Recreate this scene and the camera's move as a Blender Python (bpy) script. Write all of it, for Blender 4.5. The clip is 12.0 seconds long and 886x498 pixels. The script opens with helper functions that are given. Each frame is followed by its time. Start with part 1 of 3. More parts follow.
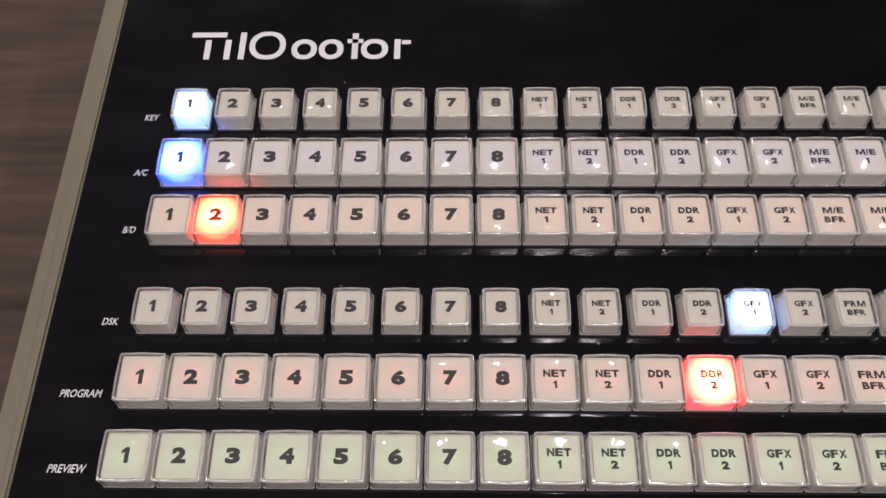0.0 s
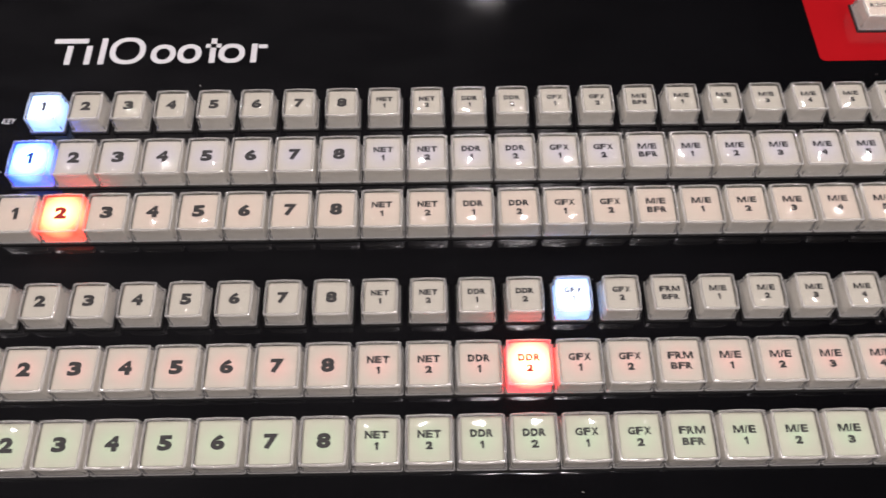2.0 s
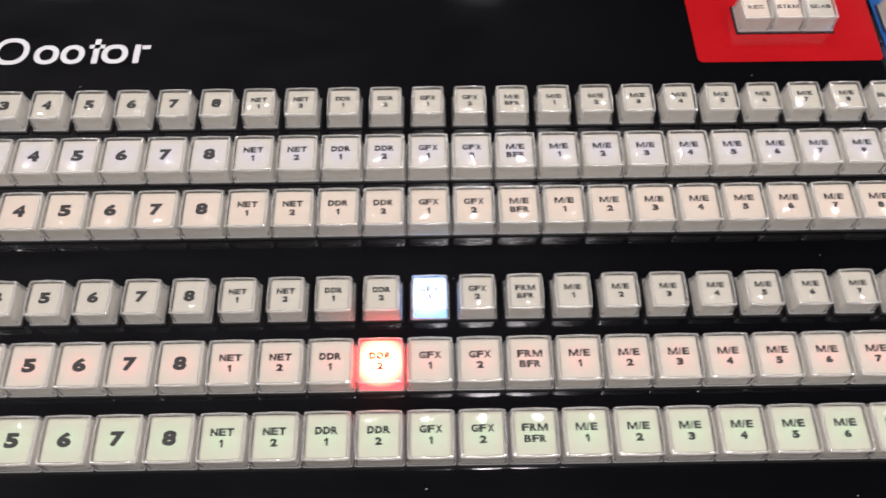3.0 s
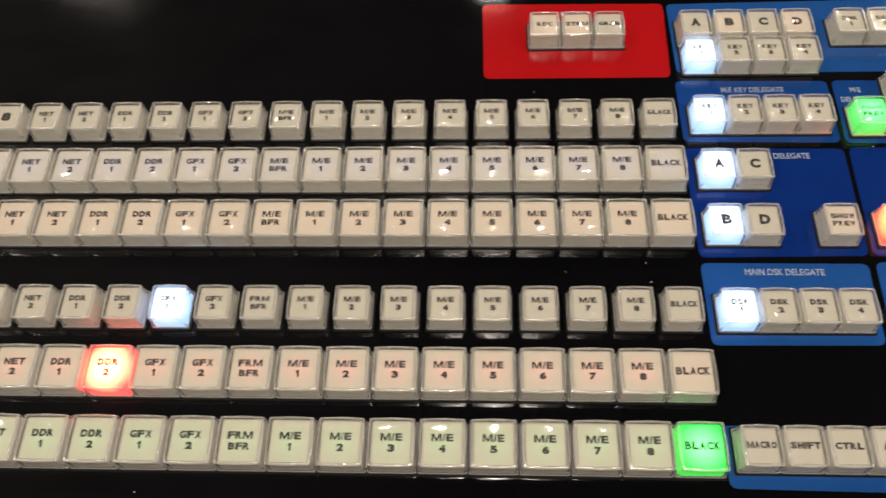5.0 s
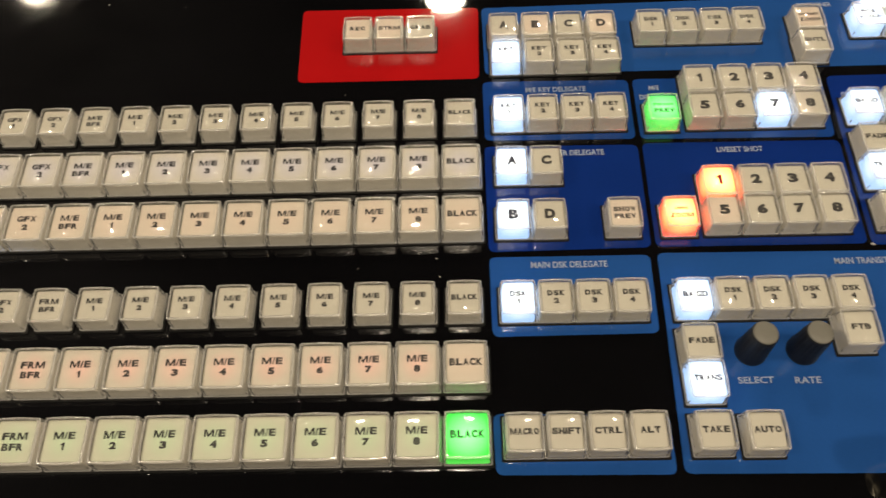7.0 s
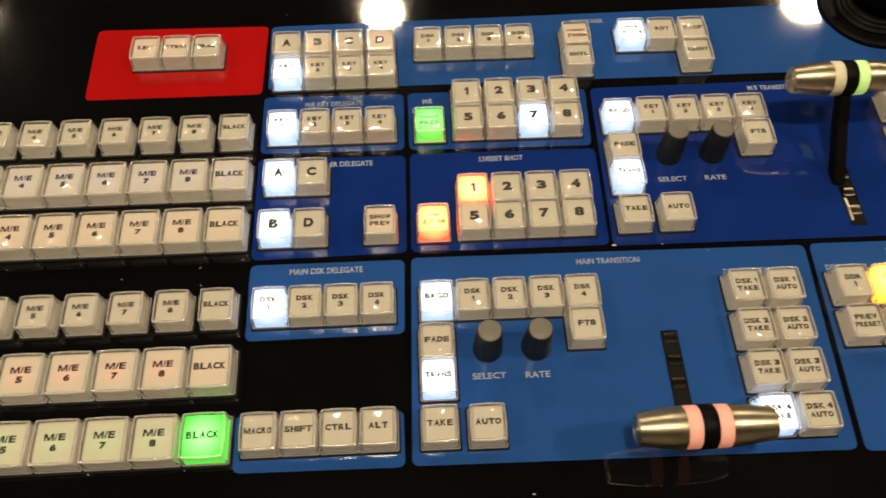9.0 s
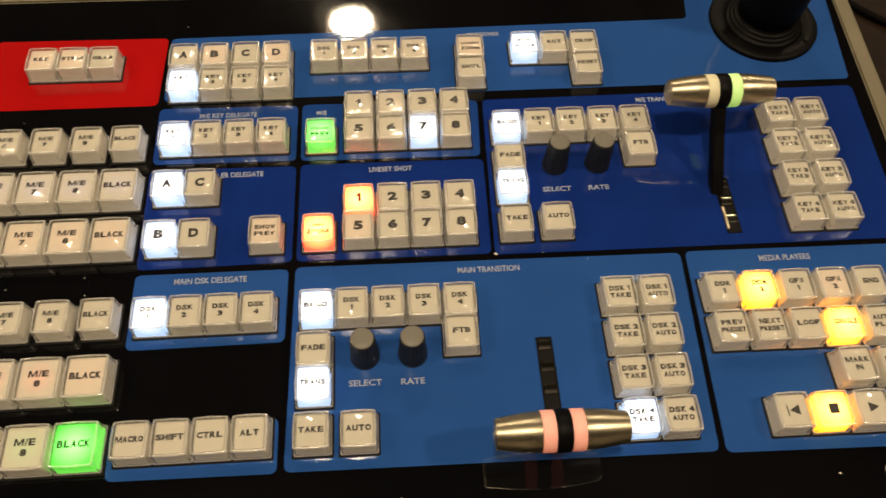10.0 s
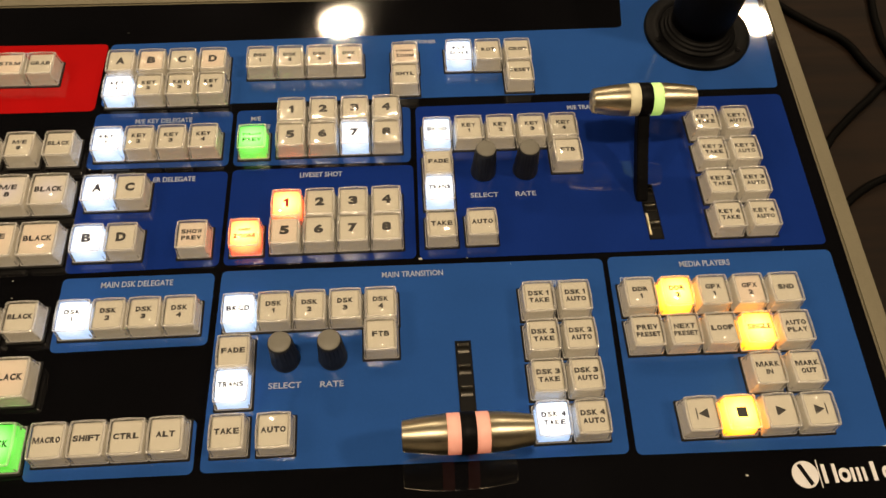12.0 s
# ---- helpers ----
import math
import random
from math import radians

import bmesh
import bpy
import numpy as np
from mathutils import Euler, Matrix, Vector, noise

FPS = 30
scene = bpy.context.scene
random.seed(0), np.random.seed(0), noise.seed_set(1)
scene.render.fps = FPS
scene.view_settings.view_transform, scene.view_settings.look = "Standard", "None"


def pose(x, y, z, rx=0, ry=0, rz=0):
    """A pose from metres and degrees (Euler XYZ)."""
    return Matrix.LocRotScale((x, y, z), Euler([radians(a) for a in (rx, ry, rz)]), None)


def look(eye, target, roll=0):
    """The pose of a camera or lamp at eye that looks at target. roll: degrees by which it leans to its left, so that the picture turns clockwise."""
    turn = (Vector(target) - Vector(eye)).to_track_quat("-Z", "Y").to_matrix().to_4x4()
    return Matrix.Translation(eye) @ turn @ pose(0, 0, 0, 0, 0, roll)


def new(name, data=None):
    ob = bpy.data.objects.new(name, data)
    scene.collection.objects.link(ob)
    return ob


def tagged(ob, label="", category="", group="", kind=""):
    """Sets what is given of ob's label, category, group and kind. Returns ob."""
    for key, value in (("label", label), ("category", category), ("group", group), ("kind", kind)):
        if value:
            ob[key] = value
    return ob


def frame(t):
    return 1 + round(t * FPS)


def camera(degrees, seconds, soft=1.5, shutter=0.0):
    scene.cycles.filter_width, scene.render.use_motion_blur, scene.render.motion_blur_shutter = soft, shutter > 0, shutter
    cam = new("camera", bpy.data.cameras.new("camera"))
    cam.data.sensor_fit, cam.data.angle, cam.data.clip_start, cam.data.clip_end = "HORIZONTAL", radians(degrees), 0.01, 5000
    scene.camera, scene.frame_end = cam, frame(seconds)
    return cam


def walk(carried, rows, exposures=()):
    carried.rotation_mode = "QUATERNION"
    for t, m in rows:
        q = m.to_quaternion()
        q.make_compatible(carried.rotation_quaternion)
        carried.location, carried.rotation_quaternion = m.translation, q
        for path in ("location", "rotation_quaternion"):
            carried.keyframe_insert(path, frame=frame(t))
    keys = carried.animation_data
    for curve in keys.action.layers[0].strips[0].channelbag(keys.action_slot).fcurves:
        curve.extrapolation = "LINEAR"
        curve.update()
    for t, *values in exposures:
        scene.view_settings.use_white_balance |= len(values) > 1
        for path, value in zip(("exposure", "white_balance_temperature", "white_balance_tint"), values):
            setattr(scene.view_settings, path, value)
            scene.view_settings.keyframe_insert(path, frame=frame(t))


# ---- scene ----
cam = camera(58.69, 12.0, soft=1.5, shutter=0.4)
PATH = [
    (0, (0.1046, -0.0486, 0.2574), (0.0653, 0.8218, -1.5428), -2.27),
    (0.5, (0.1119, -0.0506, 0.2588), (0.0814, 0.8212, -1.5410), -1.86),
    (1, (0.1250, -0.0538, 0.2596), (0.0993, 0.8255, -1.5365), -1.83),
    (1.5, (0.1393, -0.0562, 0.2613), (0.1261, 0.8345, -1.5294), -1.47),
    (2, (0.1572, -0.0604, 0.2622), (0.1659, 0.8445, -1.5214), -0.33),
    (2.5, (0.1805, -0.0617, 0.2632), (0.1955, 0.8458, -1.5190), -0.17),
    (3, (0.2066, -0.0627, 0.2644), (0.2237, 0.8429, -1.5187), 0.15),
    (3.2, (0.2172, -0.0609, 0.2660), (0.2262, 0.8440, -1.5175), 0.05),
    (4.8, (0.3060, -0.0637, 0.2677), (0.2256, 0.8574, -1.5058), -4.27),
    (5, (0.3185, -0.0636, 0.2688), (0.2238, 0.8594, -1.5029), -5.12),
    (5.5, (0.3369, -0.0646, 0.2677), (0.2487, 0.8607, -1.5032), -4.89),
    (6, (0.3519, -0.0644, 0.2695), (0.2728, 0.8746, -1.4946), -4.65),
    (6.5, (0.3710, -0.0666, 0.2678), (0.3060, 0.8791, -1.4933), -4.18),
    (7, (0.3891, -0.0709, 0.2688), (0.3508, 0.8818, -1.4893), -3.18),
    (7.2, (0.3972, -0.0727, 0.2703), (0.3656, 0.8737, -1.4913), -2.95),
    (8.8, (0.4634, -0.0828, 0.2761), (0.5008, 0.9042, -1.4630), -0.40),
    (9, (0.4696, -0.0824, 0.2785), (0.5239, 0.8999, -1.4628), 0.41),
    (9.5, (0.4906, -0.0849, 0.2811), (0.5669, 0.9011, -1.4573), 1.40),
    (10, (0.5085, -0.0866, 0.2849), (0.6156, 0.9065, -1.4478), 2.76),
    (10.5, (0.5227, -0.0887, 0.2882), (0.6406, 0.9047, -1.4436), 3.31),
    (11, (0.5299, -0.0895, 0.2901), (0.6511, 0.9051, -1.4409), 3.48),
    (11.5, (0.5351, -0.0899, 0.2909), (0.6564, 0.9043, -1.4402), 3.59),
    (12, (0.5378, -0.0900, 0.2911), (0.6563, 0.9060, -1.4392), 3.55),
]
walk(cam, [(t, look(eye, target, roll)) for t, eye, target, roll in PATH],
     exposures=[(0.0, 0.26, 5850, 24), (1.5, 0.30, 5850, 23), (2.5, 0.42, 5800, 20), (3.2, 0.57, 5700, 17), (4.8, 0.27, 6500, 13), (7.0, 0.15, 7400, 10), (9.5, 0.22, 8650, 12), (12.0, 0.26, 9000, 14)])

MM = 0.001
TABLE_Z = -0.052
CEILING_Z = 1.9
FLOOR_Z = -0.79

# ---- world and lamps ----
world = bpy.data.worlds.new("world")
world.use_nodes = True
world.node_tree.nodes["Background"].inputs[0].default_value = (0.05, 0.045, 0.04, 1)
world.node_tree.nodes["Background"].inputs[1].default_value = 0.0
scene.world = world

LAMP_WATTS = 18.5
LAMP_COLOUR = (1.0, 0.90, 0.76)
LAMP_PLACES = [(-1.22, 2.31), (0.36, 2.19), (1.98, 2.15)] + [(x, y) for y in (-0.25,) for x in (-1.26, 0.36, 1.98)]


# ---- materials ----
def node_material(name):
    mat = bpy.data.materials.new(name)
    mat.use_nodes = True
    nodes, links = mat.node_tree.nodes, mat.node_tree.links
    return mat, nodes, links, nodes["Principled BSDF"]


def surface(name, colour, rough=0.4, metal=0.0, vary=0.12, scale=60.0, bump=0.0, spec=0.5, fine=900.0, anis=0.0):
    """A surface with colour and gloss that vary at two scales, and fine relief."""
    mat, nodes, links, bsdf = node_material(name)
    where = nodes.new("ShaderNodeTexCoord")
    big, small = nodes.new("ShaderNodeTexNoise"), nodes.new("ShaderNodeTexNoise")
    big.inputs["Scale"].default_value, small.inputs["Scale"].default_value = scale, fine
    big.inputs["Detail"].default_value = 5
    for n in (big, small):
        links.new(where.outputs["Object"], n.inputs["Vector"])
    blend = nodes.new("ShaderNodeMix")
    blend.data_type = "FLOAT"
    blend.inputs["Factor"].default_value = 0.35
    links.new(big.outputs["Fac"], blend.inputs["A"])
    links.new(small.outputs["Fac"], blend.inputs["B"])
    ramp = nodes.new("ShaderNodeValToRGB")
    low = [c * (1 - vary) for c in colour]
    high = [min(1, c * (1 + vary)) for c in colour]
    ramp.color_ramp.elements[0].position, ramp.color_ramp.elements[1].position = 0.3, 0.7
    ramp.color_ramp.elements[0].color, ramp.color_ramp.elements[1].color = (*low, 1), (*high, 1)
    links.new(blend.outputs["Result"], ramp.inputs["Fac"])
    links.new(ramp.outputs["Color"], bsdf.inputs["Base Color"])
    gloss = nodes.new("ShaderNodeMapRange")
    gloss.inputs["To Min"].default_value, gloss.inputs["To Max"].default_value = rough * 0.8, min(1, rough * 1.25)
    links.new(big.outputs["Fac"], gloss.inputs["Value"])
    links.new(gloss.outputs["Result"], bsdf.inputs["Roughness"])
    bsdf.inputs["Metallic"].default_value = metal
    bsdf.inputs["Specular IOR Level"].default_value = spec
    if anis:
        bsdf.inputs["Anisotropic"].default_value = anis
        bsdf.inputs["Anisotropic Rotation"].default_value = 0.25
        turned = nodes.new("ShaderNodeTangent")
        turned.direction_type, turned.axis = "RADIAL", "Z"
        links.new(turned.outputs["Tangent"], bsdf.inputs["Tangent"])
    if bump:
        relief = nodes.new("ShaderNodeBump")
        relief.inputs["Strength"].default_value = bump
        relief.inputs["Distance"].default_value = 0.0004
        links.new(small.outputs["Fac"], relief.inputs["Height"])
        links.new(relief.outputs["Normal"], bsdf.inputs["Normal"])
    return mat


def smeared(mat, most):
    """Finger smears: patches of lower gloss."""
    for n in mat.node_tree.nodes:
        if n.type == "MAP_RANGE":
            n.inputs["From Min"].default_value, n.inputs["From Max"].default_value = 0.42, 0.75
            n.inputs["To Max"].default_value = most
    return mat


def wood(name, dark, light, along="X", rough=0.7):
    """Wood with long grain and darker streaks."""
    mat, nodes, links, bsdf = node_material(name)
    where, stretch = nodes.new("ShaderNodeTexCoord"), nodes.new("ShaderNodeMapping")
    stretch.inputs["Scale"].default_value = (1.3, 17, 17) if along == "X" else (17, 1.3, 17)
    links.new(where.outputs["Object"], stretch.inputs["Vector"])
    grain, streak = nodes.new("ShaderNodeTexNoise"), nodes.new("ShaderNodeTexNoise")
    grain.inputs["Scale"].default_value, grain.inputs["Detail"].default_value = 9, 8
    streak.inputs["Scale"].default_value, streak.inputs["Detail"].default_value = 1.6, 4
    streak.inputs["Distortion"].default_value = 0.6
    for n in (grain, streak):
        links.new(stretch.outputs["Vector"], n.inputs["Vector"])
    blend = nodes.new("ShaderNodeMix")
    blend.data_type = "FLOAT"
    blend.inputs["Factor"].default_value = 0.55
    links.new(grain.outputs["Fac"], blend.inputs["A"])
    links.new(streak.outputs["Fac"], blend.inputs["B"])
    ramp = nodes.new("ShaderNodeValToRGB")
    ramp.color_ramp.elements[0].position, ramp.color_ramp.elements[1].position = 0.36, 0.64
    ramp.color_ramp.elements[0].color, ramp.color_ramp.elements[1].color = (*dark, 1), (*light, 1)
    links.new(blend.outputs["Result"], ramp.inputs["Fac"])
    links.new(ramp.outputs["Color"], bsdf.inputs["Base Color"])
    relief = nodes.new("ShaderNodeBump")
    relief.inputs["Strength"].default_value, relief.inputs["Distance"].default_value = 0.25, 0.0006
    links.new(grain.outputs["Fac"], relief.inputs["Height"])
    links.new(relief.outputs["Normal"], bsdf.inputs["Normal"])
    bsdf.inputs["Roughness"].default_value = rough
    bsdf.inputs["Specular IOR Level"].default_value = 0.18
    return mat


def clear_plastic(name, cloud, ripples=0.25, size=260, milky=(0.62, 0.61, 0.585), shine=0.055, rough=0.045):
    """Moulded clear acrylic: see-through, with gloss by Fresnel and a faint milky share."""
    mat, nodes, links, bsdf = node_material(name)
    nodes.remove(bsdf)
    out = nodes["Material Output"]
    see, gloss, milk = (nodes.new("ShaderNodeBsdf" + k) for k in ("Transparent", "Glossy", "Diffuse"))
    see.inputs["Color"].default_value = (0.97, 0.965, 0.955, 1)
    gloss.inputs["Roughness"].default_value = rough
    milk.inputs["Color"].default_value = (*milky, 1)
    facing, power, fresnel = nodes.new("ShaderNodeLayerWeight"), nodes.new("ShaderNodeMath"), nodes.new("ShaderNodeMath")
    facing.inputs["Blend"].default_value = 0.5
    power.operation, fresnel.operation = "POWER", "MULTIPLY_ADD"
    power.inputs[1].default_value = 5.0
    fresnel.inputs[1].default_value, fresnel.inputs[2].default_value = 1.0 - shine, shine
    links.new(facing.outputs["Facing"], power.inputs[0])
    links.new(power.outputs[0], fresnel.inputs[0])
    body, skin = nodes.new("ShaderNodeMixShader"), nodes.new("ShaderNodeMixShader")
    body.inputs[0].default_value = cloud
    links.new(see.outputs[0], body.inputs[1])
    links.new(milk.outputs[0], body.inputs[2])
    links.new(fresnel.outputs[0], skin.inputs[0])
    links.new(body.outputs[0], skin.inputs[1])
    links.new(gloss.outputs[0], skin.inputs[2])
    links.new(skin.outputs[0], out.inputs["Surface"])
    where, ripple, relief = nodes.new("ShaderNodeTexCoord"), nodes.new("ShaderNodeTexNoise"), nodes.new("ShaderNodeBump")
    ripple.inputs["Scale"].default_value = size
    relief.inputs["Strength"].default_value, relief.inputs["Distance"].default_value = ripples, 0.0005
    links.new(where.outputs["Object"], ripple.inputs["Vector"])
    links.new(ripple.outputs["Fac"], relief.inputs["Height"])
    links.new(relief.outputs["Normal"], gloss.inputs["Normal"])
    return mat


def diffuser(name, base, edge=(0, 0, 0), heart=(0, 0, 0), power=0.0, spread=0.0085):
    """White key diffuser lit by an LED under its middle: heart colour over the LED, edge colour away from it."""
    mat, nodes, links, bsdf = node_material(name)
    bsdf.inputs["Roughness"].default_value = 0.55
    where = nodes.new("ShaderNodeTexCoord")
    cloud, ramp0 = nodes.new("ShaderNodeTexNoise"), nodes.new("ShaderNodeValToRGB")
    cloud.inputs["Scale"].default_value = 170
    links.new(where.outputs["Object"], cloud.inputs["Vector"])
    ramp0.color_ramp.elements[0].position, ramp0.color_ramp.elements[1].position = 0.3, 0.7
    ramp0.color_ramp.elements[0].color = (*[c * 0.93 for c in base], 1)
    ramp0.color_ramp.elements[1].color = (*base, 1)
    links.new(cloud.outputs["Fac"], ramp0.inputs["Fac"])
    links.new(ramp0.outputs["Color"], bsdf.inputs["Base Color"])
    if power:
        far = nodes.new("ShaderNodeVectorMath")
        far.operation = "DISTANCE"
        far.inputs[1].default_value = (0, 0, 0.008)
        links.new(where.outputs["Object"], far.inputs[0])
        share = nodes.new("ShaderNodeMapRange")
        share.inputs["From Max"].default_value = spread
        links.new(far.outputs["Value"], share.inputs["Value"])
        ramp = nodes.new("ShaderNodeValToRGB")
        ramp.color_ramp.interpolation = "LINEAR"
        ramp.color_ramp.elements[0].color, ramp.color_ramp.elements[1].color = (*heart, 1), (*edge, 1)
        ramp.color_ramp.elements[0].position = 0.12
        links.new(share.outputs["Result"], ramp.inputs["Fac"])
        links.new(ramp.outputs["Color"], bsdf.inputs["Emission Color"])
        bsdf.inputs["Emission Strength"].default_value = power
    return mat


def hazed(mat, haze, haze_from, haze_to):
    """A thin, streaky grey reflection haze painted into the base colour, which thins out along x."""
    nodes, links = mat.node_tree.nodes, mat.node_tree.links
    bsdf = nodes["Principled BSDF"]
    under = bsdf.inputs["Base Color"].links[0].from_socket
    where, parts, stretch = nodes.new("ShaderNodeTexCoord"), nodes.new("ShaderNodeSeparateXYZ"), nodes.new("ShaderNodeMapping")
    links.new(where.outputs["Object"], parts.inputs[0])
    stretch.inputs["Scale"].default_value = (22, 60, 1)
    stretch.inputs["Rotation"].default_value = (0, 0, 0.5)
    links.new(where.outputs["Object"], stretch.inputs["Vector"])
    streaks = nodes.new("ShaderNodeTexNoise")
    streaks.inputs["Scale"].default_value, streaks.inputs["Detail"].default_value = 1.0, 7
    links.new(stretch.outputs["Vector"], streaks.inputs["Vector"])
    along, share, mix = nodes.new("ShaderNodeMapRange"), nodes.new("ShaderNodeMath"), nodes.new("ShaderNodeMix")
    along.inputs["From Min"].default_value, along.inputs["From Max"].default_value = haze_from, haze_to
    along.inputs["To Min"].default_value, along.inputs["To Max"].default_value = 1.0, 0.0
    links.new(parts.outputs["X"], along.inputs["Value"])
    share.operation = "MULTIPLY"
    links.new(along.outputs["Result"], share.inputs[0])
    links.new(streaks.outputs["Fac"], share.inputs[1])
    mix.data_type = "RGBA"
    links.new(share.outputs[0], mix.inputs["Factor"])
    links.new(under, mix.inputs["A"])
    mix.inputs["B"].default_value = (*haze, 1)
    links.new(mix.outputs["Result"], bsdf.inputs["Base Color"])
    return mat


# grey reflected light at the low-x end is painted into the film's colour
FACE_BLACK = hazed(smeared(surface("gloss black panel film", (0.0028, 0.0028, 0.0034), 0.03, vary=0.35, scale=14, spec=0.38, fine=1500), 0.075), (0.012, 0.012, 0.013), 0.05, 0.32)
HOUSING = surface("black powder-coated steel", (0.012, 0.012, 0.013), 0.5, bump=0.3, spec=0.2)
BEZEL = surface("beige-grey painted rail", (0.145, 0.13, 0.090), 0.5, vary=0.06, scale=30, bump=0.15, spec=0.25)
FIELD_LIGHT = surface("mid-blue printed film", (0.0115, 0.066, 0.245), 0.032, vary=0.06, scale=40)
FIELD_MID = surface("blue printed film", (0.007, 0.043, 0.195), 0.032, vary=0.06, scale=40)
FIELD_DARK = surface("deep blue printed film", (0.0035, 0.022, 0.150), 0.032, vary=0.08, scale=40)
FIELD_RED = surface("red printed film", (0.36, 0.007, 0.009), 0.032, vary=0.06, scale=40)
PRINT = surface("pale grey print", (0.50, 0.50, 0.52), 0.45, vary=0.05)
PRINT_BLUE = surface("pale blue print", (0.26, 0.32, 0.44), 0.45, vary=0.05)
LOGO_WHITE = surface("white print", (0.56, 0.56, 0.57), 0.4, vary=0.03)
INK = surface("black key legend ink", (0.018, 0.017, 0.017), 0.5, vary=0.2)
# legends on lit keys: the key's glow is painted into the ink colour
INK_GLOW_BLUE = surface("blue key legend ink", (0.0, 0.035, 0.45), 0.5)
INK_GLOW_WHITE = surface("blue-grey key legend ink", (0.035, 0.045, 0.085), 0.5)
INK_GLOW_RED = surface("red key legend ink", (0.42, 0.012, 0.006), 0.5)
INK_GLOW_GREEN = surface("dark green key legend ink", (0.0, 0.06, 0.012), 0.5)
SLIT = surface("dark seam under the legend film", (0.11, 0.105, 0.095), 0.6)
FLECK = surface("pale dust", (0.42, 0.40, 0.36), 0.8)
CLEAR = clear_plastic("clear acrylic", 0.03, 0.36, 300, shine=0.11, rough=0.06)
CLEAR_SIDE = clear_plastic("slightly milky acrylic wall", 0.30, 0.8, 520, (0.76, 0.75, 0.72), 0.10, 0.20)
# paler milk and raised gloss stand in for light caught in the cap's edges
RIM_GLINT = clear_plastic("moulded acrylic rim with edge light painted in", 0.44, 1.0, 620, (0.90, 0.89, 0.86), 0.24, 0.20)
WELL = surface("black key well", (0.005, 0.005, 0.005), 0.6, spec=0.1)
STEEL = surface("brushed satin steel", (0.62, 0.56, 0.42), 0.45, metal=1.0, vary=0.08, scale=90, bump=0.06, anis=0.85)
RUBBER = surface("black rubber", (0.0022, 0.0022, 0.0025), 0.45, bump=0.3, spec=0.08)
KNOB_DARK = surface("charcoal knob plastic", (0.010, 0.012, 0.017), 0.5, bump=0.2, spec=0.25)
KNOB_TOP = surface("grey knob cap", (0.13, 0.125, 0.105), 0.5, vary=0.06)
RING_PINK = diffuser("pink light ring", (0.80, 0.45, 0.40), (0.9, 0.20, 0.14), (0.9, 0.25, 0.18), 0.20)
RING_GREEN = diffuser("green light ring", (0.55, 0.80, 0.42), (0.35, 0.85, 0.2), (0.4, 0.9, 0.22), 0.35)
RING_PALE = diffuser("unlit pale light ring", (0.72, 0.70, 0.50))
DARK_CHROME = surface("dark polished sheet metal", (0.20, 0.19, 0.17), 0.16, metal=1.0)
TABLE_WOOD = wood("brown-grey wood laminate", (0.030, 0.021, 0.015), (0.085, 0.061, 0.044))
SIDE_WOOD = wood("dark walnut veneer", (0.0034, 0.0014, 0.0005), (0.013, 0.0056, 0.0019))
FLOOR_WOOD = wood("floor boards", (0.10, 0.07, 0.05), (0.24, 0.17, 0.12), "Y")
WALL_PAINT = surface("pale wall paint", (0.46, 0.43, 0.39), 0.8, vary=0.06, scale=3, bump=0.1)
CEILING_PAINT = surface("dark ceiling paint", (0.015, 0.014, 0.0125), 0.9, vary=0.1, scale=3)
CABLE_BLACK = surface("black cable sheath", (0.0018, 0.0017, 0.0016), 0.6, spec=0.04)
LAMP_RIM = surface("white lamp rim", (0.7, 0.7, 0.68), 0.5)

WHITE = (0.64, 0.612, 0.525)
GLOW = {
    "off": (diffuser("unlit key diffuser", WHITE), INK),
    "warm": (diffuser("key diffuser with warm standby glow", WHITE, (0.50, 0.22, 0.12), (1.0, 0.40, 0.26), 0.16), INK),
    "rose": (diffuser("key diffuser with red standby glow", WHITE, (0.22, 0.11, 0.07), (1.0, 0.17, 0.15), 0.29, 0.0068), INK),
    "mint": (diffuser("key diffuser with green standby glow", WHITE, (0.08, 0.22, 0.05), (0.10, 0.62, 0.16), 0.26, 0.0068), INK),
    "cool": (diffuser("key diffuser with blue standby glow", WHITE, (0.22, 0.19, 0.22), (0.36, 0.36, 0.85), 0.18, 0.0075), INK),
    # lit keys: LED colour is also stained into the diffuser base
    "white": (diffuser("key diffuser lit white", (0.40, 0.43, 0.47), (0.15, 0.33, 0.70), (0.88, 0.95, 1.0), 2.3, 0.0090), INK_GLOW_WHITE),
    "blue": (diffuser("key diffuser lit blue", (0.10, 0.22, 0.40), (0.001, 0.04, 0.9), (0.42, 0.84, 1.0), 4.6, 0.0100), INK_GLOW_BLUE),
    "orange": (diffuser("key diffuser lit orange", (0.30, 0.07, 0.03), (0.8, 0.022, 0.003), (1.0, 0.58, 0.20), 4.6, 0.0096), INK_GLOW_RED),
    "red": (diffuser("key diffuser lit red", (0.32, 0.06, 0.05), (1.0, 0.02, 0.02), (1.0, 0.66, 0.28), 5.0, 0.0096), INK_GLOW_RED),
    "green": (diffuser("key diffuser lit green", (0.03, 0.20, 0.08), (0.0, 0.28, 0.018), (0.12, 1.0, 0.20), 3.4, 0.0084), INK_GLOW_GREEN),
    "yellow": (diffuser("key diffuser lit amber", (0.30, 0.18, 0.04), (1.0, 0.28, 0.001), (1.0, 0.74, 0.20), 4.2, 0.0098), INK),
}
LIT = ("white", "blue", "orange", "red", "green", "yellow")
DIFFUSER_BODY = diffuser("translucent key body", (0.57, 0.543, 0.47))
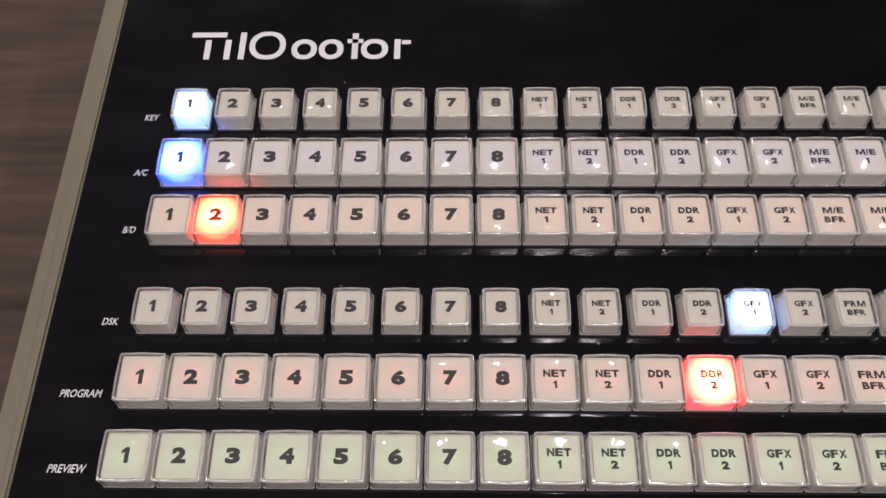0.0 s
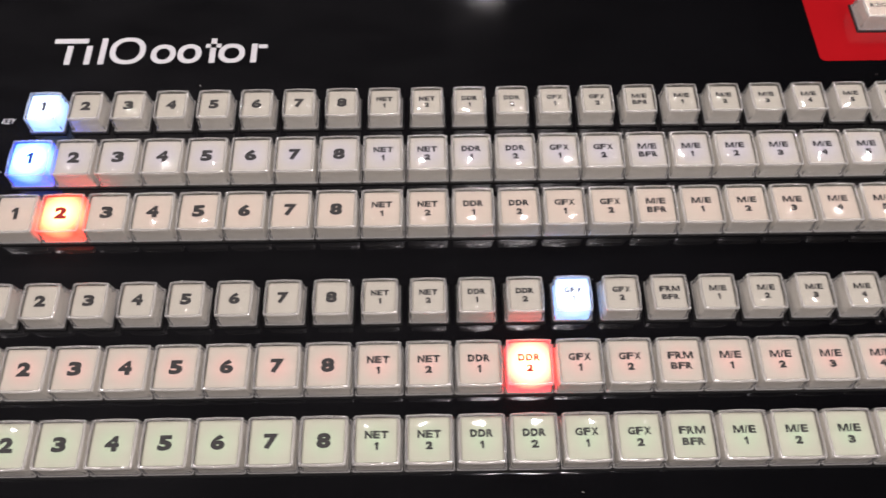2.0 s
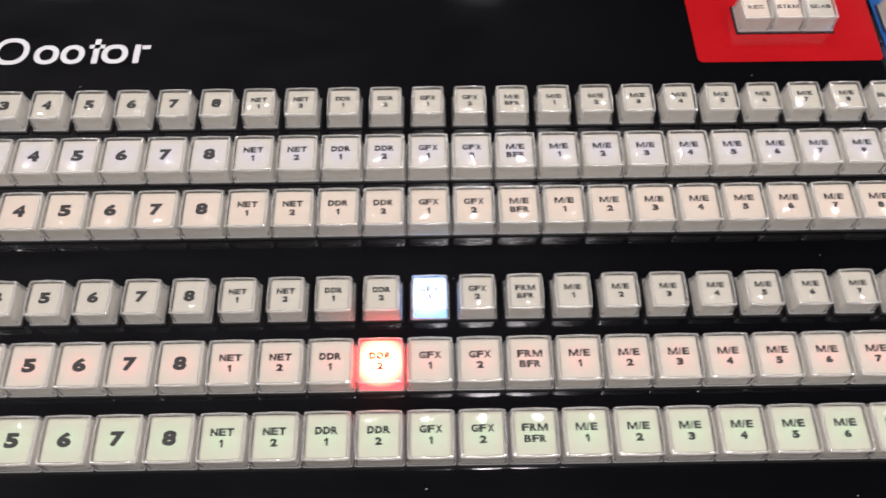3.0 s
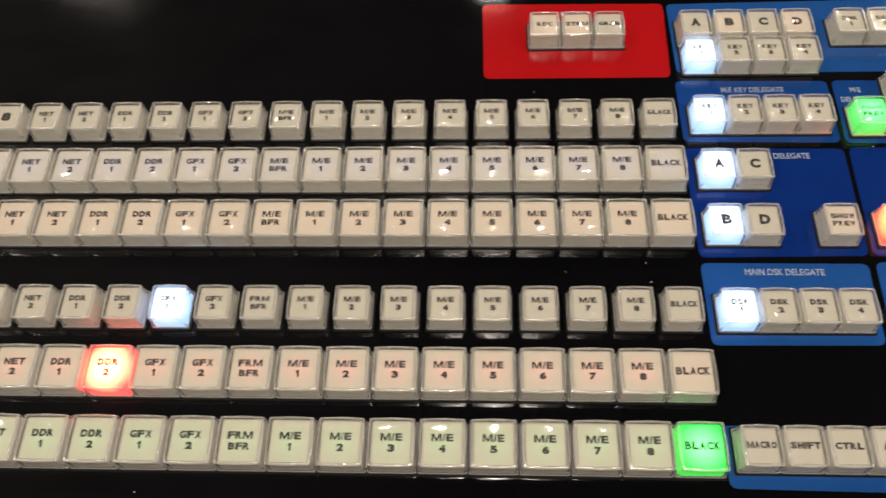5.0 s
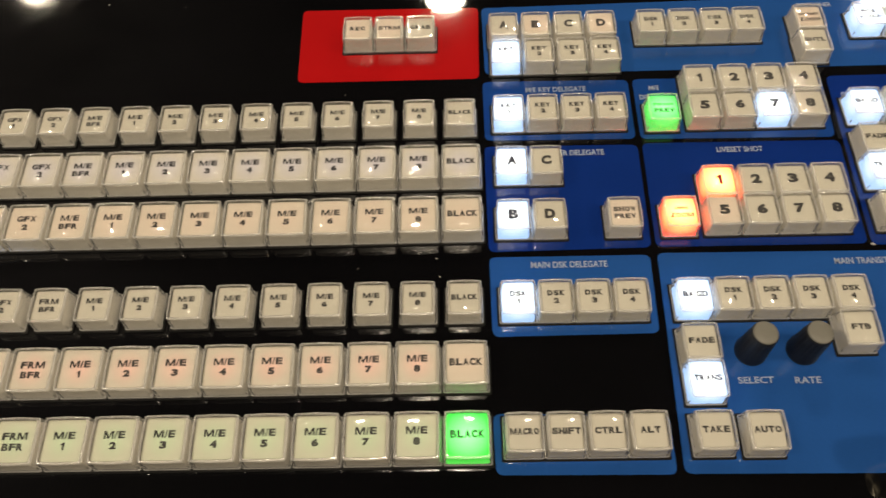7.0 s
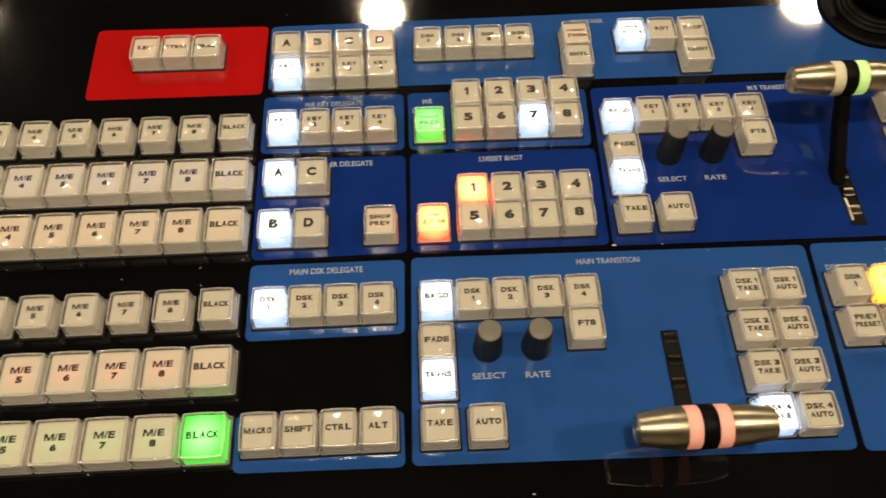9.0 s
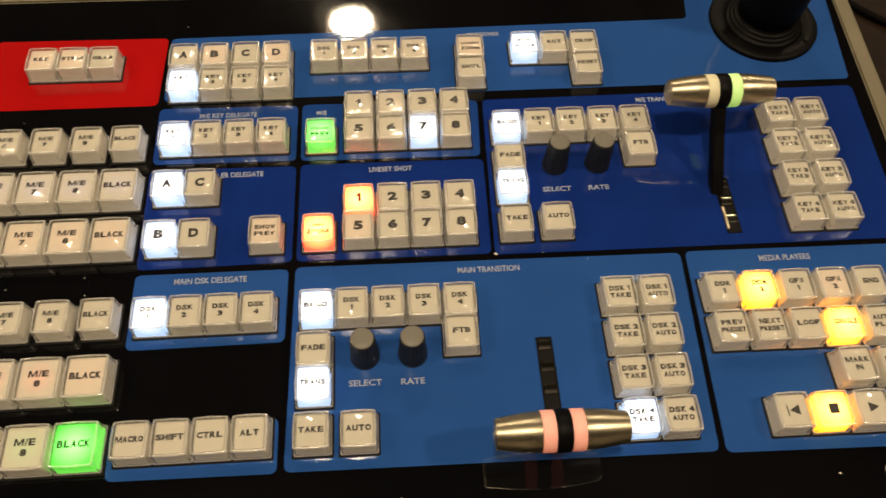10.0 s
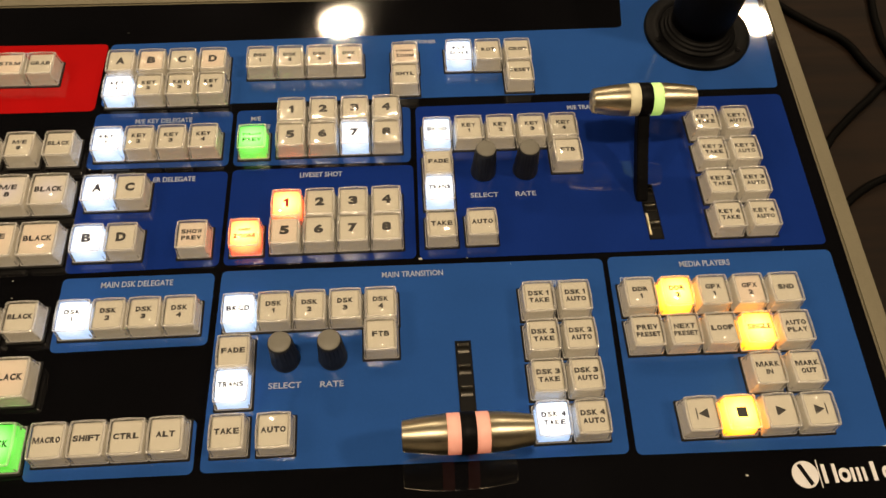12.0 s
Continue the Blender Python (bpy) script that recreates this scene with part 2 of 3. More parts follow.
GLOW_WORDS = {"off": "unlit white", "warm": "white faintly orange", "rose": "white faintly red", "mint": "white faintly green",
              "cool": "white faintly blue", "white": "bright white lit", "blue": "bright blue lit", "orange": "glowing orange-red lit",
              "red": "glowing red lit", "green": "bright green lit", "yellow": "glowing amber lit"}


# ---- building helpers ----
def part(name, data, material, parent, label="", at=None):
    """Links a bmesh or mesh as one object under a thing or part."""
    if isinstance(data, bmesh.types.BMesh):
        me = bpy.data.meshes.new(name)
        data.normal_update()
        data.to_mesh(me)
        data.free()
    else:
        me = data
    if material is not None and not me.materials:
        me.materials.append(material)
    ob = new(name, me)
    if parent is not None:
        ob.parent = parent
    if at is not None:
        ob.matrix_basis = at if isinstance(at, Matrix) else Matrix.Translation(at)
    if label:
        tagged(ob, label)
    return ob


def thing(name, label, category, at=(0, 0, 0), group="", kind=""):
    ob = new(name)
    ob.location = at
    ob.empty_display_size = 0.02
    return tagged(ob, label, category, group, kind)


def smooth(bm, angle=40):
    for f in bm.faces:
        f.smooth = True
    for e in bm.edges:
        if len(e.link_faces) == 2 and e.calc_face_angle(0) > radians(angle):
            e.smooth = False
    return bm


def box(x0, y0, z0, x1, y1, z1, bevel=0.0, segments=2, bm=None):
    bm = bm or bmesh.new()
    made = bmesh.ops.create_cube(bm, size=1, matrix=Matrix.LocRotScale(((x0 + x1) / 2, (y0 + y1) / 2, (z0 + z1) / 2), None, (x1 - x0, y1 - y0, z1 - z0)))
    if bevel:
        edges = {e for v in made["verts"] for e in v.link_edges}
        bmesh.ops.bevel(bm, geom=list(edges), offset=bevel, segments=segments, affect="EDGES", profile=0.5)
    return bm


def ring_of(w, d, r, z, steps=3, bow=0.0):
    """A rounded rectangle at height z, with sides that bow outwards a little."""
    pts = []
    for cx, cy, a0 in ((1, 1, 0), (-1, 1, 90), (-1, -1, 180), (1, -1, 270)):
        for k in range(steps + 1):
            a = radians(a0 + 90 * k / steps)
            pts.append(((w / 2 - r) * cx + r * math.cos(a), (d / 2 - r) * cy + r * math.sin(a), z))
        side = radians(a0 + 90)
        mid = ((w / 2 + bow) * round(math.cos(side)), (d / 2 + bow) * round(math.sin(side)), z)
        pts.append(mid)
    return pts


def loft(rings, close_top=True, close_bottom=False, bm=None):
    bm = bm or bmesh.new()
    rows = [[bm.verts.new(p) for p in ring] for ring in rings]
    for a, b in zip(rows, rows[1:]):
        n = len(a)
        for i in range(n):
            bm.faces.new((a[i], a[(i + 1) % n], b[(i + 1) % n], b[i]))
    if close_top:
        bm.faces.new(rows[-1])
    if close_bottom:
        bm.faces.new(rows[0][::-1])
    return bm


def lathe(profile, sides=32, bm=None, close=True):
    """A turned body about z from (radius, height) pairs."""
    rings = [[(r * math.cos(2 * math.pi * k / sides), r * math.sin(2 * math.pi * k / sides), z) for k in range(sides)] for r, z in profile]
    return loft(rings, close, close, bm)


def plate(corners, thick, radius, steps=4, z=0.0):
    """A flat plate with rounded corners over a quadrilateral or polygon (counter-clockwise)."""
    pts = []
    n = len(corners)
    for i in range(n):
        p = Vector(corners[i]).to_2d()
        a, b = Vector(corners[i - 1]).to_2d(), Vector(corners[(i + 1) % n]).to_2d()
        u, v = (a - p).normalized(), (b - p).normalized()
        start, end = p + u * radius, p + v * radius
        for k in range(steps + 1):
            s = k / steps
            q = start * (1 - s) ** 2 + p * 2 * s * (1 - s) + end * s ** 2
            pts.append((q.x, q.y))
    return loft([[(x, y, z) for x, y in pts], [(x, y, z + thick) for x, y in pts]], True, False)


TEXTS = {}


def text_mesh(text, high, wide=1.2, most=1.0, bold=0.022, align="CENTER", slant=0.0):
    """Lettering in the built-in font as a flat mesh: height of its capitals, stretch and greatest width in metres."""
    key = (text, high, wide, most, bold, align, slant)
    if text == "M" and bold > 0.03 and key not in TEXTS:
        # a heavy M with open counters
        me = bpy.data.meshes.new("lettering")
        shape = [(0, 0), (0.24, 0), (0.475, 0.66), (0.71, 0), (0.95, 0), (0.95, 1), (0.77, 1), (0.77, 0.36), (0.54, 1), (0.41, 1), (0.18, 0.36), (0.18, 1), (0, 1)]
        me.from_pydata([((x - 0.475) * high * wide * 0.95, (0.5 - y) * high, 0) for x, y in shape], [], [list(range(len(shape)))[::-1]])
        TEXTS[key] = me
    if len(text) > 1 and bold > 0.03 and key not in TEXTS:
        # extended legend lettering: letter by letter, capitals about equally wide
        pieces, x = [], 0.0
        for letter in text:
            if letter == " ":
                x += 0.34 * high
                continue
            me = text_mesh(letter, high, wide, {"I": 0.30, "M": 1.08, "1": 0.5, "/": 0.42}.get(letter, 0.93) * high, 0.048 if letter in "KRXNWFEPSBAG" else bold)
            half = max(v.co.x for v in me.vertices)
            pieces.append((me, x + half, 0))
            x += 2 * half + 0.095 * high
        bm = joined(pieces)
        x -= 0.095 * high
        fit = min(1.0, most / x)
        for v in bm.verts:
            v.co.x = (v.co.x - x / 2) * fit
        me = bpy.data.meshes.new("lettering")
        bm.to_mesh(me)
        bm.free()
        TEXTS[key] = me
    if text == "1" and key not in TEXTS:
        # a one with a flag and no foot
        me = bpy.data.meshes.new("lettering")
        shape = [(-0.05, -0.5), (0.23, -0.5), (0.23, 0.5), (0.0, 0.5), (-0.27, 0.27), (-0.27, 0.05), (-0.06, 0.19)]
        me.from_pydata([(x * high, y * high, 0) for x, y in shape], [], [list(range(7))])
        TEXTS[key] = me
    if key not in TEXTS:
        curve = bpy.data.curves.new("lettering", "FONT")
        curve.body, curve.offset, curve.resolution_u, curve.shear = text, bold, 3, slant
        ob = bpy.data.objects.new("lettering", curve)
        me = bpy.data.meshes.new_from_object(ob)
        bpy.data.objects.remove(ob)
        co = np.zeros(len(me.vertices) * 3)
        me.vertices.foreach_get("co", co)
        co = co.reshape(-1, 3)
        low, top = co.min(0), co.max(0)
        sy = high / (top[1] - low[1])
        sx = min(sy * wide, most / (top[0] - low[0])) if bold < 0.03 or len(text) > 1 else min(1.9 * sy, min(most, 0.93 * high) / (top[0] - low[0]))
        x0 = {"CENTER": (low[0] + top[0]) / 2, "LEFT": low[0], "RIGHT": top[0]}[align]
        co[:, 0], co[:, 1], co[:, 2] = (co[:, 0] - x0) * sx, (co[:, 1] - (low[1] + top[1]) / 2) * sy, 0
        me.vertices.foreach_set("co", co.ravel())
        me.update()
        TEXTS[key] = me
    return TEXTS[key]


def joined(pieces):
    """One bmesh from (mesh, x, y) pieces."""
    bm = bmesh.new()
    for me, x, y in pieces:
        first = len(bm.verts)
        bm.from_mesh(me)
        bm.verts.ensure_lookup_table()
        for v in bm.verts[first:]:
            v.co.x += x
            v.co.y += y
    return bm


# ---- the room ----
def room():
    x0, x1, y0, y1 = -3.2, 3.9, -2.6, 5.2
    w = 0.12
    tagged(part("floor", box(x0, y0, FLOOR_Z - 0.1, x1, y1, FLOOR_Z), FLOOR_WOOD, None), "brown wooden floor boards", "floor", kind="structure")
    tagged(part("ceiling", box(x0, y0, CEILING_Z + 0.02, x1, y1, CEILING_Z + 0.12), CEILING_PAINT, None), "dark painted ceiling", "ceiling", kind="structure")
    for name, b in (("wall_north", (x0 - w, y1, x1 + w, y1 + w)), ("wall_south", (x0 - w, y0 - w, x1 + w, y0)),
                    ("wall_west", (x0 - w, y0, x0, y1)), ("wall_east", (x1, y0, x1 + w, y1))):
        tagged(part(name, box(b[0], b[1], FLOOR_Z - 0.1, b[2], b[3], CEILING_Z + 0.12), WALL_PAINT, None), "plain pale painted wall", "wall", kind="structure")


def ceiling_lamps():
    rim = lathe([(0.076, 0.0), (0.082, -0.006), (0.092, -0.006), (0.098, 0.0), (0.098, 0.02), (0.076, 0.02)], 40, close=False)
    smooth(rim)
    me = None
    for x, y in LAMP_PLACES:
        lamp = thing("ceiling_lamp", "round warm white recessed ceiling downlight", "ceiling lamp", (x, y, CEILING_Z), "ceiling lamps")
        if me is None:
            me = part("rim", rim, LAMP_RIM, lamp).data
        else:
            part("rim", me, LAMP_RIM, lamp)
        light = bpy.data.lights.new("bulb", "AREA")
        light.shape, light.size, light.energy, light.color = "DISK", 0.148, LAMP_WATTS, LAMP_COLOUR
        bulb = new("bulb", light)
        bulb.parent = lamp
        bulb.location = (0, 0, 0.006)


def table(x0, x1, wood_mat, label):
    """A plain table whose top spans x0 to x1."""
    mid = (x0 + x1) / 2
    half = (x1 - x0) / 2
    top = thing("table", label, "table", (mid, 0.15, FLOOR_Z), "tables side by side")
    z = TABLE_Z - FLOOR_Z
    part("tabletop", box(-half, -0.42, z - 0.03, half, 0.62, z, 0.002), wood_mat, top)
    for x in (-half + 0.06, half - 0.06):
        for y in (-0.36, 0.56):
            part("leg", box(x - 0.03, y - 0.03, 0, x + 0.03, y + 0.03, z - 0.03, 0.003), HOUSING, top)


def cable(points, radius, label):
    curve = bpy.data.curves.new("cable", "CURVE")
    curve.dimensions, curve.bevel_depth, curve.bevel_resolution, curve.resolution_u = "3D", radius, 3, 10
    spline = curve.splines.new("BEZIER")
    spline.bezier_points.add(len(points) - 1)
    for bp, p in zip(spline.bezier_points, points):
        bp.co = p
        bp.handle_left_type = bp.handle_right_type = "AUTO"
    holder = bpy.data.objects.new("cable", curve)
    me = bpy.data.meshes.new_from_object(holder)
    bpy.data.objects.remove(holder)
    for poly in me.polygons:
        poly.use_smooth = True
    tagged(part("cable", me, CABLE_BLACK, None), label, "cable", "cables on the table")


# ---- the control surface ----
desk = thing("control_surface", "black video switcher control surface with rows of lit keys", "control panel", (0, 0, TABLE_Z))
LIFT = -TABLE_Z


def body():
    right = lambda y: 0.7293 + y * 0.038
    front, back = -0.075, 0.2285
    quad = [(-0.0383, front), (right(front), front), (right(back), back), (-0.0383, back)]
    part("faceplate", plate(quad, 0.003, 0.001, 1, LIFT - 0.003), FACE_BLACK, desk, "glossy black printed face")
    inner = [(x + (0.004 if x < 0 else -0.004), y + (0.004 if y < 0 else -0.004)) for x, y in quad]
    part("housing", plate(inner, LIFT - 0.005, 0.002, 2, 0.0), HOUSING, desk, "black steel housing")
    rails = [[(-0.0480, front - 0.009), (-0.0386, front - 0.009), (-0.0386, back + 0.009), (-0.0480, back + 0.009)],
             [(right(front) + 0.0003, front - 0.009), (right(front) + 0.0088, front - 0.009), (right(back) + 0.0088, back + 0.009), (right(back) + 0.0003, back + 0.009)],
             [(-0.0384, back + 0.0003), (right(back), back + 0.0003), (right(back), back + 0.009), (-0.0384, back + 0.009)],
             [(-0.0384, front - 0.009), (right(front), front - 0.009), (right(front), front - 0.0003), (-0.0384, front - 0.0003)]]
    for quad in rails:
        bm = plate(quad, LIFT + 0.0006, 0.0006, 2, 0.0)
        rim = [e for e in bm.edges if all(abs(v.co.z - LIFT - 0.0006) < 1e-6 for v in e.verts)]
        bmesh.ops.bevel(bm, geom=rim, offset=0.0008, segments=2, affect="EDGES")
        part("side_rail", bm, BEZEL, desk, "beige-grey rail")


FIELDS = [
    ("red", [(319.3, 202.4), (400.6, 201.6), (399.8, 159.3), (319.9, 159.3)]),
    ("light", [(402.0, 201.2), (658.2, 204.6), (661.0, 227.0), (735.0, 227.0), (728.8, 161.6), (402.5, 161.4)]),
    ("mid", [(401.2, 157.2), (464.2, 156.5), (463.9, 125.0), (401.3, 125.7)]),
    ("mid", [(466.2, 156.8), (547.3, 156.0), (546.0, 123.8), (466.0, 124.8)]),
    ("dark", [(400.8, 122.6), (464.2, 122.0), (463.6, 73.6), (401.0, 72.8)]),
    ("dark", [(466.2, 122.6), (547.0, 122.1), (546.2, 73.4), (465.4, 73.7)]),
    ("dark", [(549.6, 156.0), (728.3, 157.3), (725.2, 72.2), (547.6, 72.8)]),
    ("light", [(401.0, 70.5), (462.5, 70.3), (461.8, 38.1), (401.1, 37.7)]),
    ("light", [(465.3, 71.0), (625.2, 69.6), (621.8, -14.0), (463.2, -12.4)]),
    ("light", [(627.4, 70.1), (725.4, 69.4), (722.0, -16.5), (624.4, -14.7)]),
    ("light", [(400.0, 8.9), (460.7, 8.0), (460.8, -12.6), (400.4, -12.0)]),
]
FIELD_STYLE = {"red": (FIELD_RED, "red printed field"), "light": (FIELD_LIGHT, "mid-blue printed field"),
               "mid": (FIELD_MID, "blue printed field"), "dark": (FIELD_DARK, "deep blue printed field")}


def fields():
    for kind, corners in FIELDS:
        mat, label = FIELD_STYLE[kind]
        pts = [(x * MM, y * MM) for x, y in corners[::-1]]
        part("panel_field", plate(pts, 0.00025, 0.0028, 5, LIFT), mat, desk, label)


CAPTIONS = [
    ("KEY", -17.0, 133.4, 2.7, PRINT), ("A/C", -17.0, 108.0, 2.7, PRINT), ("B/D", -17.0, 83.4, 2.7, PRINT),
    ("DSK", -17.0, 47.4, 2.7, PRINT), ("PROGRAM", -21.9, 21.7, 2.7, PRINT), ("PREVIEW", -21.4, -3.0, 2.7, PRINT),
    ("M/E KEY DELEGATE", 432.7, 152.0, 2.7, PRINT_BLUE), ("ER DELEGATE", 440.9, 118.5, 2.7, PRINT_BLUE),
    ("M/E", 475.0, 151.5, 2.6, PRINT_BLUE), ("DELEGATE", 475.0, 146.6, 2.6, PRINT_BLUE),
    ("LIVESET SHOT", 505.6, 118.4, 2.7, PRINT_BLUE), ("M/E TRANSITION", 633.5, 152.6, 2.7, PRINT_BLUE),
    ("MAIN DSK DELEGATE", 431.3, 66.7, 2.7, PRINT_BLUE), ("MAIN TRANSITION", 544.2, 66.0, 2.7, PRINT_BLUE),
    ("MEDIA PLAYERS", 668.8, 65.1, 2.8, PRINT_BLUE), ("SELECT", 492.9, 19.6, 2.45, PRINT_BLUE), ("RATE", 511.0, 19.3, 2.45, PRINT_BLUE),
    ("SELECT", 578.0, 104.2, 2.45, PRINT_BLUE), ("RATE", 596.5, 104.2, 2.45, PRINT_BLUE), ("RECORD", 359.9, 195.7, 2.4, PRINT_BLUE),
    ("POSITIONER", 554.0, 197.8, 2.5, PRINT_BLUE), ("DELEGATE", 475.5, 58.6, 2.4, PRINT_BLUE), ("DELEGATE", 637.4, 58.8, 2.4, PRINT_BLUE),
    ("DOWNSTREAM KEY", 602.8, 58.8, 2.6, PRINT_BLUE), ("DELEGATE", 560.0, 145.6, 2.4, PRINT_BLUE),
]


def captions():
    for text, x, y, high, mat in CAPTIONS:
        me = text_mesh(text, high * MM, 1.16 if text in ("SELECT", "RATE") else 0.82, 1.0, 0.016, slant=0.22 if mat is PRINT else 0.0)
        part("caption", me, mat, desk, "", (x * MM, y * MM, LIFT + 0.0005))


# ---- keys: clear cap > white insert, legend ----
KEY_SIZES = {"big": (16.6, 17.4, 8.9), "small": (13.9, 14.8, 8.9)}
KEY_MESH = {}


def key_meshes(size):
    if size in KEY_MESH:
        return KEY_MESH[size]
    w, d, h = (v * MM for v in KEY_SIZES[size])
    tw, td = w - 2.0 * MM, d - 2.0 * MM
    r = 0.75 * MM
    rings = [ring_of(w, d, r, 0.2 * MM), ring_of(w, d, r, 1.1 * MM), ring_of(w - 0.15 * MM, d - 0.15 * MM, r, 1.35 * MM), ring_of(w - 0.55 * MM, d - 0.55 * MM, r, 1.5 * MM),
             ring_of(tw + 0.75 * MM, td + 0.75 * MM, r, h - 1.0 * MM, bow=0.22 * MM), ring_of(tw + 0.68 * MM, td + 0.68 * MM, r, h - 0.55 * MM, bow=0.25 * MM),
             ring_of(tw + 0.5 * MM, td + 0.5 * MM, r, h - 0.25 * MM, bow=0.28 * MM), ring_of(tw + 0.15 * MM, td + 0.15 * MM, r, h - 0.08 * MM, bow=0.28 * MM),
             ring_of(tw - 0.4 * MM, td - 0.4 * MM, r * 0.95, h - 0.01 * MM, bow=0.24 * MM), ring_of(tw - 1.0 * MM, td - 1.0 * MM, r * 0.9, h, bow=0.2 * MM)]
    # shallow round dish in the top
    dish = 0.43 * tw
    outer = rings[-1]
    for k in (1.0, 0.93, 0.78, 0.6, 0.42, 0.24, 0.1):
        rings.append([(x / math.hypot(x, y) * dish * k, y / math.hypot(x, y) * dish * k, h - 0.03 * MM - 0.66 * MM * (1 - k * k)) for x, y, _ in outer])
    cap = smooth(loft(rings), 34)
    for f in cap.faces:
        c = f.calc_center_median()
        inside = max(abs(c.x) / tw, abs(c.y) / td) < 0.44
        # slot 2: narrow bands that carry the painted edge light
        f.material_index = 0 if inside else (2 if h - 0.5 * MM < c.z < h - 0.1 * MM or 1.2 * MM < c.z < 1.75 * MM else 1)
    cap_me = bpy.data.meshes.new("key_cap")
    cap.to_mesh(cap_me)
    cap.free()
    cap_me.materials.append(CLEAR)
    cap_me.materials.append(CLEAR_SIDE)
    cap_me.materials.append(RIM_GLINT)
    top = 7.9 * MM
    iw, idp = tw - 1.6 * MM, td - 1.5 * MM
    levels = [(iw + 1.9 * MM, idp + 1.9 * MM, 0.3 * MM), (iw + 1.0 * MM, idp + 1.0 * MM, top - 0.60 * MM),
              (iw - 0.2 * MM, idp - 0.2 * MM, top - 0.54 * MM), (iw - 0.2 * MM, idp - 0.2 * MM, top - 0.25 * MM),
              (iw, idp, top - 0.25 * MM), (iw, idp, top - 0.05 * MM), (iw - 0.2 * MM, idp - 0.2 * MM, top)]
    ins = loft([ring_of(a, b, 0.7 * MM, z, 2) for a, b, z in levels])
    ins_me = bpy.data.meshes.new("key_insert")
    for f in ins.faces:
        zc = f.calc_center_median().z
        f.material_index = 1 if top - 0.5 * MM < zc < top - 0.24 * MM else (2 if zc > top - 0.24 * MM else 0)
        f.smooth = abs(f.normal.z) < 0.9
    # dark latch slots at the lower corners of the front
    whole = len(ins.faces)
    for sx in (-1, 1):
        cx = sx * (iw / 2 + 1.15 * MM)
        box(cx - 0.17 * MM, -d / 2 + 0.6 * MM, 1.8 * MM, cx + 0.17 * MM, -d / 2 + 0.85 * MM, 3.9 * MM, bm=ins)
        box(cx - 0.15 * MM, d / 2 - 2.6 * MM, 4.4 * MM, cx + 0.15 * MM, d / 2 - 1.7 * MM, 4.9 * MM, bm=ins)
    ins.faces.ensure_lookup_table()
    for f in ins.faces[whole:]:
        f.material_index = 1
    ins.to_mesh(ins_me)
    ins.free()
    ins_me.materials.append(None)
    ins_me.materials.append(SLIT)
    ins_me.materials.append(None)
    well = loft([ring_of(w + 1.3 * MM, d + 1.3 * MM, 0.6 * MM, 0.0, 2), ring_of(w + 1.3 * MM, d + 1.3 * MM, 0.6 * MM, 0.2 * MM, 2)])
    well_me = bpy.data.meshes.new("key_well")
    well.to_mesh(well_me)
    well.free()
    well_me.materials.append(WELL)
    KEY_MESH[size] = (cap_me, ins_me, well_me, {})
    return KEY_MESH[size]


def icon(kind):
    bm = bmesh.new()
    tri = lambda pts: bm.faces.new([bm.verts.new((x * MM, y * MM, 0)) for x, y in pts])
    if kind == "play":
        tri([(-1.9, -2.0), (2.1, 0), (-1.9, 2.0)])
    if kind == "stop":
        tri([(-1.9, -1.9), (1.9, -1.9), (1.9, 1.9), (-1.9, 1.9)])
    if kind == "previous":
        tri([(2.2, -2.0), (2.2, 2.0), (-1.6, 0)])
        tri([(-2.5, -2.2), (-2.05, -2.2), (-2.05, 2.2), (-2.5, 2.2)])
    if kind == "next":
        tri([(-2.2, 2.0), (-2.2, -2.0), (1.6, 0)])
        tri([(2.05, -2.2), (2.5, -2.2), (2.5, 2.2), (2.05, 2.2)])
    me = bpy.data.meshes.new("legend")
    bm.to_mesh(me)
    bm.free()
    return me


LEGENDS = {}


def legend_mesh(text, size):
    """One mesh for a key's legend: one large character, a word, or two lines."""
    if (text, size) in LEGENDS:
        return LEGENDS[text, size]
    s = 1.0 if size == "big" else 0.84
    room_x = (11.6 if size == "big" else 9.6) * MM
    if text in ("play", "stop", "previous", "next"):
        me = icon(text)
    else:
        lines = text.split("\n")
        if len(lines) == 1 and len(text) == 1:
            bm = joined([(text_mesh(text, (5.0 if size == "big" else 4.3) * MM, 1.36, room_x, 0.066), 0, 0.2 * MM)])
        elif len(lines) == 1:
            bm = joined([(text_mesh(text, 2.7 * s * MM, 1.42, room_x, 0.064), 0, 0.3 * MM)])
        else:
            lower = 2.45 if len(lines[1]) > 1 else 2.55
            small_top = 0.62 if lines[0] in ("ANIM", "LIVESET", "FOLLOW") else 1.0
            bm = joined([(text_mesh(lines[0], 2.55 * small_top * s * MM, 1.46, room_x, 0.064), 0, 1.85 * s * MM),
                         (text_mesh(lines[1], lower * s * MM, 1.38, room_x, 0.064), 0, -1.85 * s * MM)])
        me = bpy.data.meshes.new("legend")
        bm.to_mesh(me)
        bm.free()
    LEGENDS[text, size] = me
    return me


LEGEND_TINTED = {}


